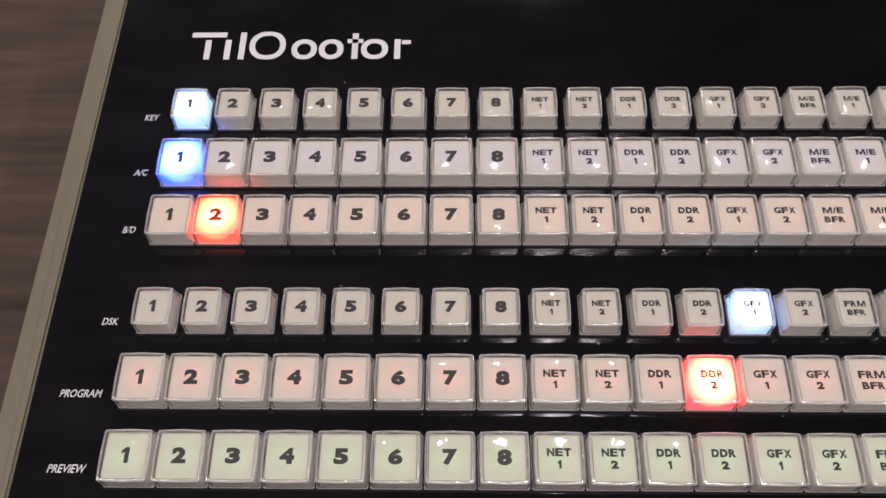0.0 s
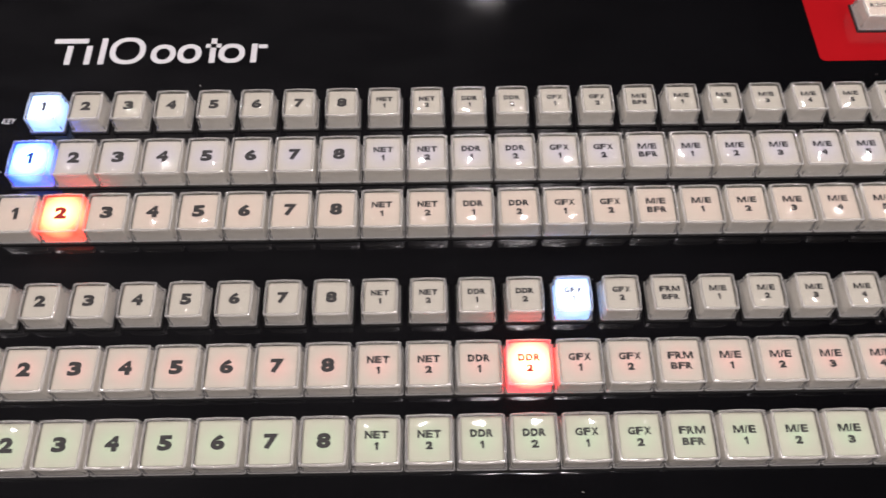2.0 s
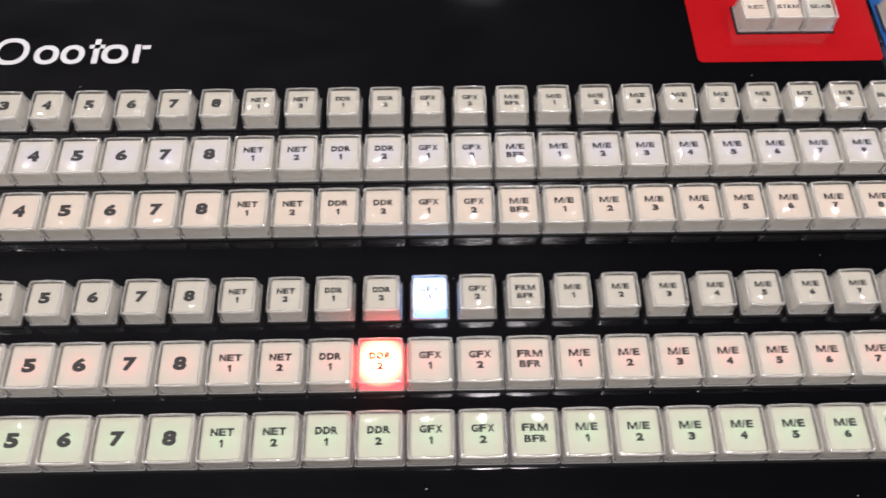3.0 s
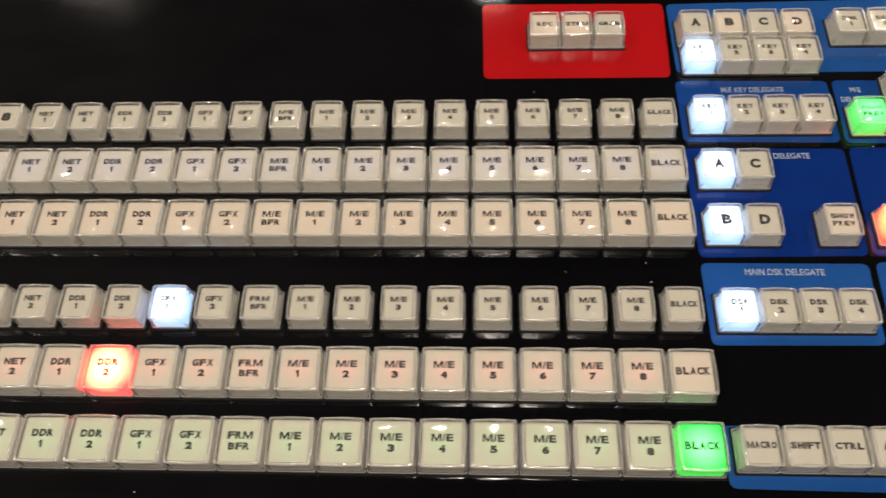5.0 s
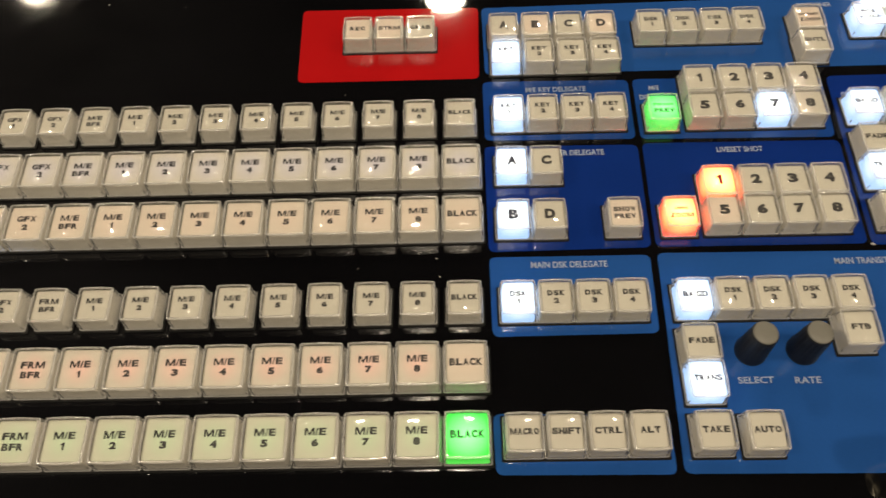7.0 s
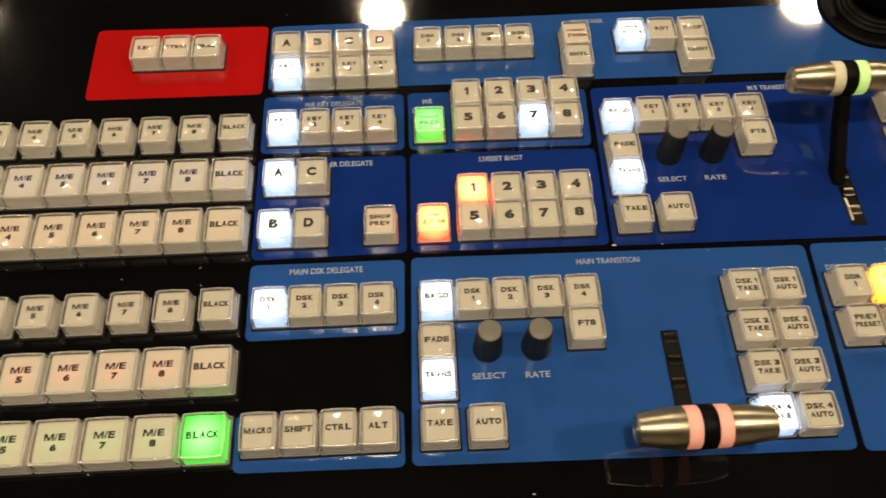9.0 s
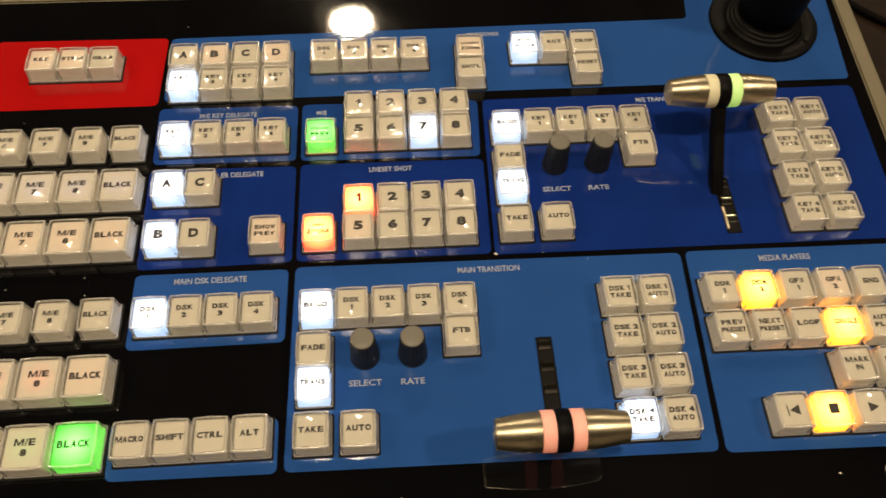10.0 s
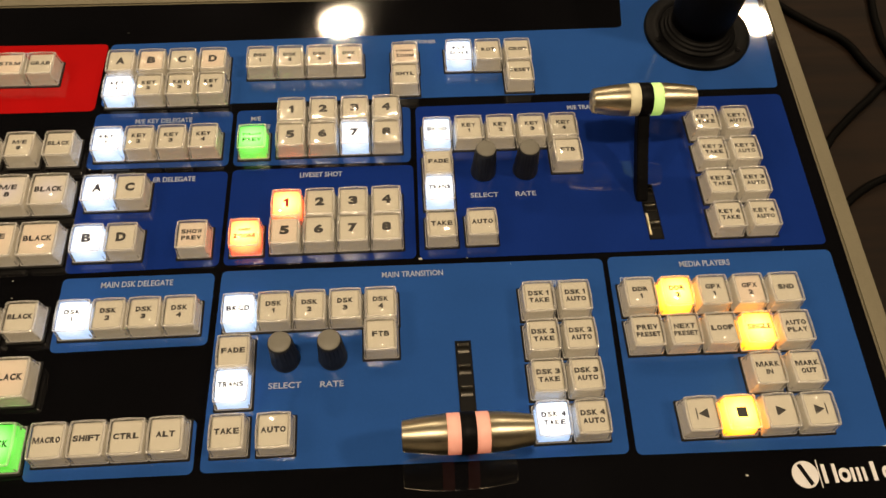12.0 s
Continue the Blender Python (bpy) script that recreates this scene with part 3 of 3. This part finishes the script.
def add_key(x, y, size, text, glow="off", turn=0.0):
    cap_me, ins_me, well_me, by_glow = key_meshes(size)
    mat, ink = GLOW[glow]
    if glow not in by_glow:
        copy = ins_me.copy()
        copy.materials[0] = mat if glow in LIT else DIFFUSER_BODY
        copy.materials[2] = mat
        by_glow[glow] = copy
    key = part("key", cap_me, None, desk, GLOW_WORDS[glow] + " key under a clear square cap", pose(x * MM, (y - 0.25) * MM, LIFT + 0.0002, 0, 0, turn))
    part("key_well", well_me, None, key)
    part("insert", by_glow[glow], None, key)
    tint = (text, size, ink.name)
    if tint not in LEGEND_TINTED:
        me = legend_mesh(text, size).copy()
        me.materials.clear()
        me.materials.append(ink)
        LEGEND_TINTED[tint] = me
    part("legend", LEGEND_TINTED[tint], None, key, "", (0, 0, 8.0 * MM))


def key_rows():
    first = ["1", "2", "3", "4", "5", "6", "7", "8", "NET\n1", "NET\n2", "DDR\n1", "DDR\n2", "GFX\n1", "GFX\n2"]
    last = ["M/E\n%d" % k for k in range(1, 9)] + ["BLACK"]
    rows = [(0.0, "big", "FRM\nBFR", "mint", {23: "green"}), (25.4, "big", "FRM\nBFR", "rose", {11: "red", 23: "warm"}),
            (50.3, "small", "FRM\nBFR", "off", {12: "white"}), (85.8, "big", "M/E\nBFR", "warm", {1: "orange"}),
            (110.3, "big", "M/E\nBFR", "cool", {0: "blue"}), (134.8, "small", "M/E\nBFR", "off", {0: "white"})]
    for y, size, middle, glow, lit in rows:
        for k, text in enumerate(first + [middle] + last):
            add_key(17.0 * k, y, size, text, lit.get(k, glow))


def key_blocks():
    """The smaller keys of the delegate, transition and player blocks: x, y, legend, glow."""
    block = []
    for k, t in enumerate("ABCD"):
        block.append((411.2 + 14.35 * k, 182.9, t, ("off", "warm", "off", "warm")[k]))
        block.append((411.7 + 14.3 * k, 167.5, "KEY\n%d" % (k + 1), "white" if k == 0 else "off"))
        block.append((476.6 + 14.1 * k, 182.9, "DSK\n%d" % (k + 1), "off"))
        block.append((411.3 + 14.15 * k, 136.4, "KEY\n%d" % (k + 1), "white" if k == 0 else "off"))
        block.append((410.7 + 13.7 * k, 50.0, "DSK\n%d" % (k + 1), "white" if k == 0 else "off"))
        block.append((488.5 + 14.1 * k, 49.9, "DSK\n%d" % (k + 1), "off"))
        block.append((573.1 + 14.55 * k, 136.5, "KEY\n%d" % (k + 1), "off"))
        block.append((492.4 + 14.45 * k, 150.2, str(k + 1), "off"))
        block.append((492.3 + 14.4 * k, 135.8, str(k + 5), "white" if k == 2 else "off"))
        block.append((491.8 + 14.2 * k, 98.9, str(k + 1), "orange" if k == 0 else "off"))
        block.append((491.5 + 14.2 * k, 85.2, str(k + 5), "warm" if k == 0 else "off"))
        block.append((683.8 - 0.5 * k, 137.4 - 17.55 * k, "KEY %d\nTAKE" % (k + 1), "off"))
        block.append((698.8 - 0.4 * k, 137.4 - 17.55 * k, "KEY %d\nAUTO" % (k + 1), "off"))
        block.append((594.3 - 0.2 * k, 49.3 - 16.8 * k, "DSK %d\nTAKE" % (k + 1), "white" if k == 3 else "off"))
        block.append((609.2 - 0.25 * k, 49.2 - 16.8 * k, "DSK %d\nAUTO" % (k + 1), "off"))
        block.append((410.0 + 13.97 * k, 0.5, ("MACRO", "SHIFT", "CTRL", "ALT")[k], "off"))
        block.append((649.8 + 15.07 * k, -2.4 - 0.2 * k, ("previous", "stop", "play", "next")[k], "yellow" if k == 1 else "off"))
    for k, (t, u) in enumerate((("DDR\n1", "PREV\nPRESET"), ("DDR\n2", "NEXT\nPRESET"), ("GFX\n1", "LOOP"), ("GFX\n2", "SINGLE"), ("SND", "AUTO\nPLAY"))):
        block.append((636.1 + 15.12 * k, 49.1 - 0.12 * k, t, ("off", "yellow", "off", "warm", "off")[k]))
        block.append((635.7 + 15.05 * k, 32.2 - 0.22 * k, u, "yellow" if k == 3 else "off"))
    for x, y, t, g in ((346.4, 182.7, "REC", "warm"), (360.3, 182.7, "STRM", "warm"), (374.3, 182.6, "GRAB", "off"),
                       (545.8, 183.4, "LIVESET\nZOOM", "warm"), (545.3, 169.9, "SHTL", "off"),
                       (572.2, 184.3, "POS\nSCALE", "white"), (586.4, 184.1, "ROT", "off"), (600.9, 184.1, "CROP", "off"), (600.6, 170.4, "RESET", "off"),
                       (475.3, 135.2, "FOLLOW\nPREV", "green"), (411.3, 110.1, "A", "white"), (425.0, 110.0, "C", "off"),
                       (410.7, 85.1, "B", "white"), (424.7, 85.0, "D", "off"), (453.3, 85.0, "SHOW\nPREV", "warm"), (474.9, 84.9, "ANIM\nZOOM", "orange"),
                       (558.6, 136.1, "BKGD", "white"), (616.8, 122.1, "FTB", "off"), (558.0, 118.0, "FADE", "off"), (557.8, 104.2, "TRANS", "white"),
                       (557.5, 85.5, "TAKE", "off"), (574.8, 85.7, "AUTO", "off"),
                       (474.6, 49.8, "BKGD", "white"), (530.4, 36.0, "FTB", "off"), (473.9, 31.9, "FADE", "off"), (473.9, 18.2, "TRANS", "white"),
                       (473.6, 0.3, "TAKE", "off"), (490.5, 0.0, "AUTO", "off"), (679.8, 14.3, "MARK\nIN", "off"), (695.4, 14.0, "MARK\nOUT", "off")):
        block.append((x, y, t, g))
    for x, y, t, g in block:
        add_key(x, y, "small", t, g)


# ---- knobs, T-bars, joystick ----
def knob(x, y):
    base = smooth(lathe([(5.6 * MM, 0), (5.7 * MM, 1.0 * MM), (5.5 * MM, 2.4 * MM), (5.0 * MM, 8.0 * MM), (4.6 * MM, 16.4 * MM), (4.3 * MM, 17.0 * MM)], 36), 50)
    ob = part("knob", base, KNOB_DARK, desk, "charcoal rotary knob", (x * MM, (y + 1.1) * MM, LIFT + 0.0003))
    part("knob_cap", smooth(lathe([(4.25 * MM, 16.9 * MM), (4.25 * MM, 17.3 * MM), (4.0 * MM, 17.5 * MM), (1.0 * MM, 17.5 * MM)], 32), 50), KNOB_TOP, ob, "flat grey knob cap")
    grip = bmesh.new()
    for k in range(18):
        a = 2 * math.pi * k / 18
        m = Matrix.Rotation(a, 4, "Z") @ Matrix.Translation((4.9 * MM, 0, 9.2 * MM)) @ Matrix.Rotation(radians(-3.2), 4, "Y") @ Matrix.Diagonal((0.3 * MM, 0.9 * MM, 13.4 * MM, 1))
        bmesh.ops.create_cube(grip, size=1, matrix=m)
    part("grip_ribs", grip, KNOB_DARK, ob)


def slot(x, y0, y1, wide):
    """A dark slot with a bright metal edge in the face."""
    rim = bmesh.new()
    for a, b in (((x - wide / 2 - 0.4, y0), (x - wide / 2, y1)), ((x + wide / 2, y0), (x + wide / 2 + 0.4, y1)), ((x - wide / 2 - 0.4, y1), (x + wide / 2 + 0.4, y1 + 0.5)), ((x - wide / 2 - 0.4, y0 - 0.5), (x + wide / 2 + 0.4, y0))):
        box(a[0] * MM, a[1] * MM, LIFT + 0.0001, b[0] * MM, b[1] * MM, LIFT + 0.0006, bm=rim)
    holder = part("slot", box((x - wide / 2) * MM, y0 * MM, LIFT + 0.0001, (x + wide / 2) * MM, y1 * MM, LIFT + 0.00035), WELL, desk, "dark lever slot")
    part("slot_edge", rim, RUBBER, holder)
    # bent sheet metal that shows inside the slot
    for k in range(3):
        yc = y1 - 2.6 - 9.0 * k
        bm = bmesh.new()
        rings = []
        for j in range(7):
            a = radians(-60 + 20 * j)
            yy, zz = (yc + 2.6 * math.sin(a)) * MM, LIFT + 0.0003 + 0.0008 * math.cos(a)
            rings.append([bm.verts.new(((x - wide * 0.42) * MM, yy, zz)), bm.verts.new(((x + wide * 0.42) * MM, yy, zz))])
        for a, b in zip(rings, rings[1:]):
            bm.faces.new((a[0], a[1], b[1], b[0]))
        for f in bm.faces:
            f.smooth = True
        part("slot_strip", bm, DARK_CHROME, holder)
    return holder


def t_bar(x, y, z, foot_y, rings, label, turn=0.0):
    """Lever handle across the face: steel barrel with two light rings and a black band, on a bent black arm."""
    lever = part("lever_arm", arm_mesh(x, y, z, foot_y), RUBBER, desk, "bent black lever arm")
    m = pose(x * MM, y * MM, LIFT + z * MM, 0, 90, turn)
    half = [(4.9, -22.6), (5.3, -22.2), (6.6, -13.4), (7.05, -7.4)]
    left = smooth(lathe([(0.5 * MM, -22.7 * MM)] + [(r * MM, a * MM) for r, a in half] + [(6.6 * MM, -7.3 * MM)], 48), 50)
    right = smooth(lathe([(6.6 * MM, 7.3 * MM)] + [(r * MM, -a * MM) for r, a in half[::-1]] + [(0.5 * MM, 22.7 * MM)], 48), 50)
    band = smooth(lathe([(6.9 * MM, -2.7 * MM), (7.3 * MM, -2.4 * MM), (7.3 * MM, 2.4 * MM), (6.9 * MM, 2.7 * MM)], 48), 50)
    part("barrel", left, STEEL, lever, "brushed steel barrel", m)
    part("barrel", right, STEEL, lever, "brushed steel barrel", m)
    part("band", band, RUBBER, lever, "black band", m)
    for (a, b), mat in zip(((-7.3, -2.6), (2.6, 7.3)), rings):
        ring = smooth(lathe([(6.8 * MM, a * MM), (7.1 * MM, (a + 0.2) * MM), (7.1 * MM, (b - 0.2) * MM), (6.8 * MM, b * MM)], 48), 50)
        part("light_ring", ring, mat, lever, label, m)


def arm_mesh(x, y, z, foot_y):
    bm = bmesh.new()
    w = 2.6 * MM
    line = [(foot_y, -1.0), (foot_y + (y - foot_y) * 0.25, 6.0), (foot_y + (y - foot_y) * 0.62, z * 0.55), (y, z)]
    rings = []
    for k, (py, pz) in enumerate(line):
        a = line[max(0, k - 1)]
        b = line[min(len(line) - 1, k + 1)]
        t = Vector((0, b[0] - a[0], b[1] - a[1])).normalized()
        n = Vector((0, -t.z, t.y)) * 2.6 * MM
        c = Vector((x * MM, py * MM, LIFT + pz * MM))
        rings.append([tuple(c + n + Vector((w, 0, 0))), tuple(c + n - Vector((w, 0, 0))), tuple(c - n - Vector((w, 0, 0))), tuple(c - n + Vector((w, 0, 0)))])
    loft(rings, True, True, bm)
    bmesh.ops.recalc_face_normals(bm, faces=bm.faces[:])
    bmesh.ops.bevel(bm, geom=bm.edges[:], offset=0.5 * MM, segments=2, affect="EDGES")
    return bm


def joystick(x, y):
    flange = smooth(lathe([(27.0 * MM, 0), (27.0 * MM, 1.4 * MM), (26.0 * MM, 2.2 * MM), (20.5 * MM, 2.4 * MM), (19.5 * MM, 1.6 * MM)], 64), 30)
    base = part("joystick", flange, RUBBER, desk, "black joystick with a round flange", (x * MM, y * MM, LIFT + 0.0003))
    folds = [(19.4, 1.6)]
    for k in range(4):
        r = 18.9 - 1.5 * k
        folds += [(r, 2.0 + 1.5 * k), (r - 0.5, 2.7 + 1.5 * k), (r - 1.3, 2.5 + 1.5 * k)]
    part("boot", smooth(lathe([(r * MM, z * MM) for r, z in folds], 56), 60), RUBBER, base, "ribbed rubber boot")
    part("stick", smooth(lathe([(14.0 * MM, 6 * MM), (15.4 * MM, 14 * MM), (16.0 * MM, 30 * MM), (16.4 * MM, 50 * MM), (15.8 * MM, 66 * MM), (12 * MM, 71 * MM), (4 * MM, 72 * MM)], 48), 40), RUBBER, base, "thick black joystick knob")
    for k in range(3):
        a = radians(-42 + 120 * k)
        part("screw", smooth(lathe([(1.4 * MM, 2.2 * MM), (1.4 * MM, 2.7 * MM), (1.0 * MM, 2.9 * MM)], 16)), RUBBER, base, "", (23.2 * MM * math.cos(a), 23.2 * MM * math.sin(a), 0))


def dust():
    """Small pale flecks lying on the face."""
    rng = random.Random(7)
    spots = [(548.0, 73.0, 1.1), (505.0, -24.0, 0.7), (402.0, -22.0, 0.6), (664.0, -24.5, 0.9), (262.0, -24.0, 0.8), (322.0, -23.0, 0.6)]
    spots += [(rng.uniform(-30, 720), rng.choice((70, 60, 150, 210, -20, -28)) + rng.uniform(-4, 4), rng.uniform(0.25, 0.5)) for _ in range(26)]
    for x, y, r in spots:
        bm = bmesh.new()
        pts = [(r * rng.uniform(0.5, 1.2) * math.cos(a) * MM, 0.6 * r * rng.uniform(0.5, 1.2) * math.sin(a) * MM) for a in (0.3, 1.4, 2.6, 3.7, 4.9, 5.8)]
        loft([[(a, b, 0) for a, b in pts], [(a * 0.6, b * 0.6, 0.00012) for a, b in pts]], True, False, bm)
        part("dust_fleck", bm, FLECK, desk, "", (x * MM, y * MM, LIFT + 0.0003))


def maker_marks():
    """Plain white shapes where the maker's and product's marks are printed."""
    z = LIFT + 0.0005
    mark = part("product_mark", box(-7.0 * MM, 173.9 * MM, z, 7.6 * MM, 176.5 * MM, z + 0.0001), LOGO_WHITE, desk, "white printed product mark of plain shapes")
    for x, high in ((-0.9, 10.2), (7.4, 10.2), (13.4, 14.2), (60.4, 13.4), (78.0, 10.2)):
        part("mark_bar", box(x * MM, 162.3 * MM, z, (x + 2.5) * MM, (162.3 + high) * MM, z + 0.0001), LOGO_WHITE, mark)
    for x, wide, high in ((25.2, 15.2, 14.6), (40.6, 10.6, 10.4), (51.8, 10.2, 10.4), (69.8, 11.2, 10.4)):
        ring = loft([[(x * MM + a * k, (162.2 + high / 2) * MM + b * k2, z + 0.0001) for a, b, _ in ring_of(wide * MM, high * MM, 0.46 * high * MM, 0, 7)]
                     for k, k2 in ((1.0, 1.0), (1 - 4.9 / wide, 1 - 4.4 / high))], False)
        part("mark_ring", ring, LOGO_WHITE, mark)
    for x, y, wide in ((58.4, 170.6, 6.6), (81.0, 169.9, 3.8)):
        part("mark_bar", box(x * MM, y * MM, z, (x + wide) * MM, (y + 2.1) * MM, z + 0.0001), LOGO_WHITE, mark)
    disc = lathe([(5.0 * MM, 0), (5.0 * MM, 0.0001)], 40)
    mark = part("maker_mark", disc, LOGO_WHITE, desk, "white round printed maker mark", (685.8 * MM, -25.5 * MM, z))
    slash = bmesh.new()
    box(-0.8 * MM, -4.2 * MM, 0.0002, 0.8 * MM, 4.2 * MM, 0.0003, bm=slash)
    bmesh.ops.rotate(slash, verts=slash.verts, matrix=Matrix.Rotation(radians(24), 3, "Z"))
    part("slash", slash, FACE_BLACK, mark)
    for a, b, low, h in ((5.1, 5.45, -5.2, 10.4), (6.6, 8.0, -3.6, 7.0), (10.6, 12.0, -3.6, 7.0), (17.4, 18.6, -3.6, 5.2), (19.6, 20.8, -3.6, 5.2), (21.8, 23.0, -3.6, 5.2),
                         (25.4, 27.0, -3.6, 7.0), (36.2, 37.6, -3.6, 7.0)):
        part("mark_bar", box(a * MM, low * MM, 0, b * MM, (low + h) * MM, 0.0001), LOGO_WHITE, mark)
    for x in (14.8, 31.6):
        ring = loft([[(x * MM + a * k, -1.0 * MM + b * k, 0.0001) for a, b, _ in ring_of(4.4 * MM, 5.2 * MM, 2.1 * MM, 0, 6)] for k in (1.0, 0.46)], False)
        part("mark_ring", ring, LOGO_WHITE, mark)


room()
ceiling_lamps()
table(-0.75, 0.7430, TABLE_WOOD, "brown-grey wood-grain table under the control surface")
table(0.7436, 1.75, SIDE_WOOD, "dark brown wooden table with loose cables on it")
for pts, r in (([(0.772, 0.285), (0.783, 0.269), (0.797, 0.254), (0.812, 0.240), (0.820, 0.219), (0.832, 0.195), (0.86, 0.16)], 0.0023),
               ([(0.85, 0.31), (0.841, 0.273), (0.837, 0.251), (0.836, 0.234), (0.842, 0.20), (0.87, 0.15)], 0.0022),
               ([(0.762, 0.135), (0.777, 0.162), (0.795, 0.180), (0.812, 0.194), (0.825, 0.205), (0.85, 0.222)], 0.0023),
               ([(0.758, 0.108), (0.776, 0.124), (0.789, 0.133), (0.802, 0.139), (0.83, 0.146)], 0.0022)):
    pts = [(x, y, TABLE_Z + r) for x, y in pts]
    cable(pts, r, "thin black cable lying loose on the table")
body()
fields()
captions()
maker_marks()
dust()
key_rows()
key_blocks()
for x, y in ((492.9, 29.3), (511.3, 29.2), (578.5, 115.9), (597.6, 115.9)):
    knob(x, y)
slot(562.8, -10.0, 34.1, 5.6)
slot(651.0, 78.4, 106.0, 5.6)
# thin steel strip added to give the glint at the slot's lower end
part("slot_glint_strip", box(648.0 * MM, 80.0 * MM, LIFT + 0.0004, 649.1 * MM, 91.0 * MM, LIFT + 0.0012, 0.0002), STEEL, desk, "bright steel strip added for the slot glint")
t_bar(559.8, -10.5, 26.0, -4.0, (RING_PINK, RING_PINK), "softly pink light ring")
t_bar(648.0, 132.0, 29.0, 99.0, (RING_PALE, RING_GREEN), "pale green light ring")
joystick(696.2, 200.2)
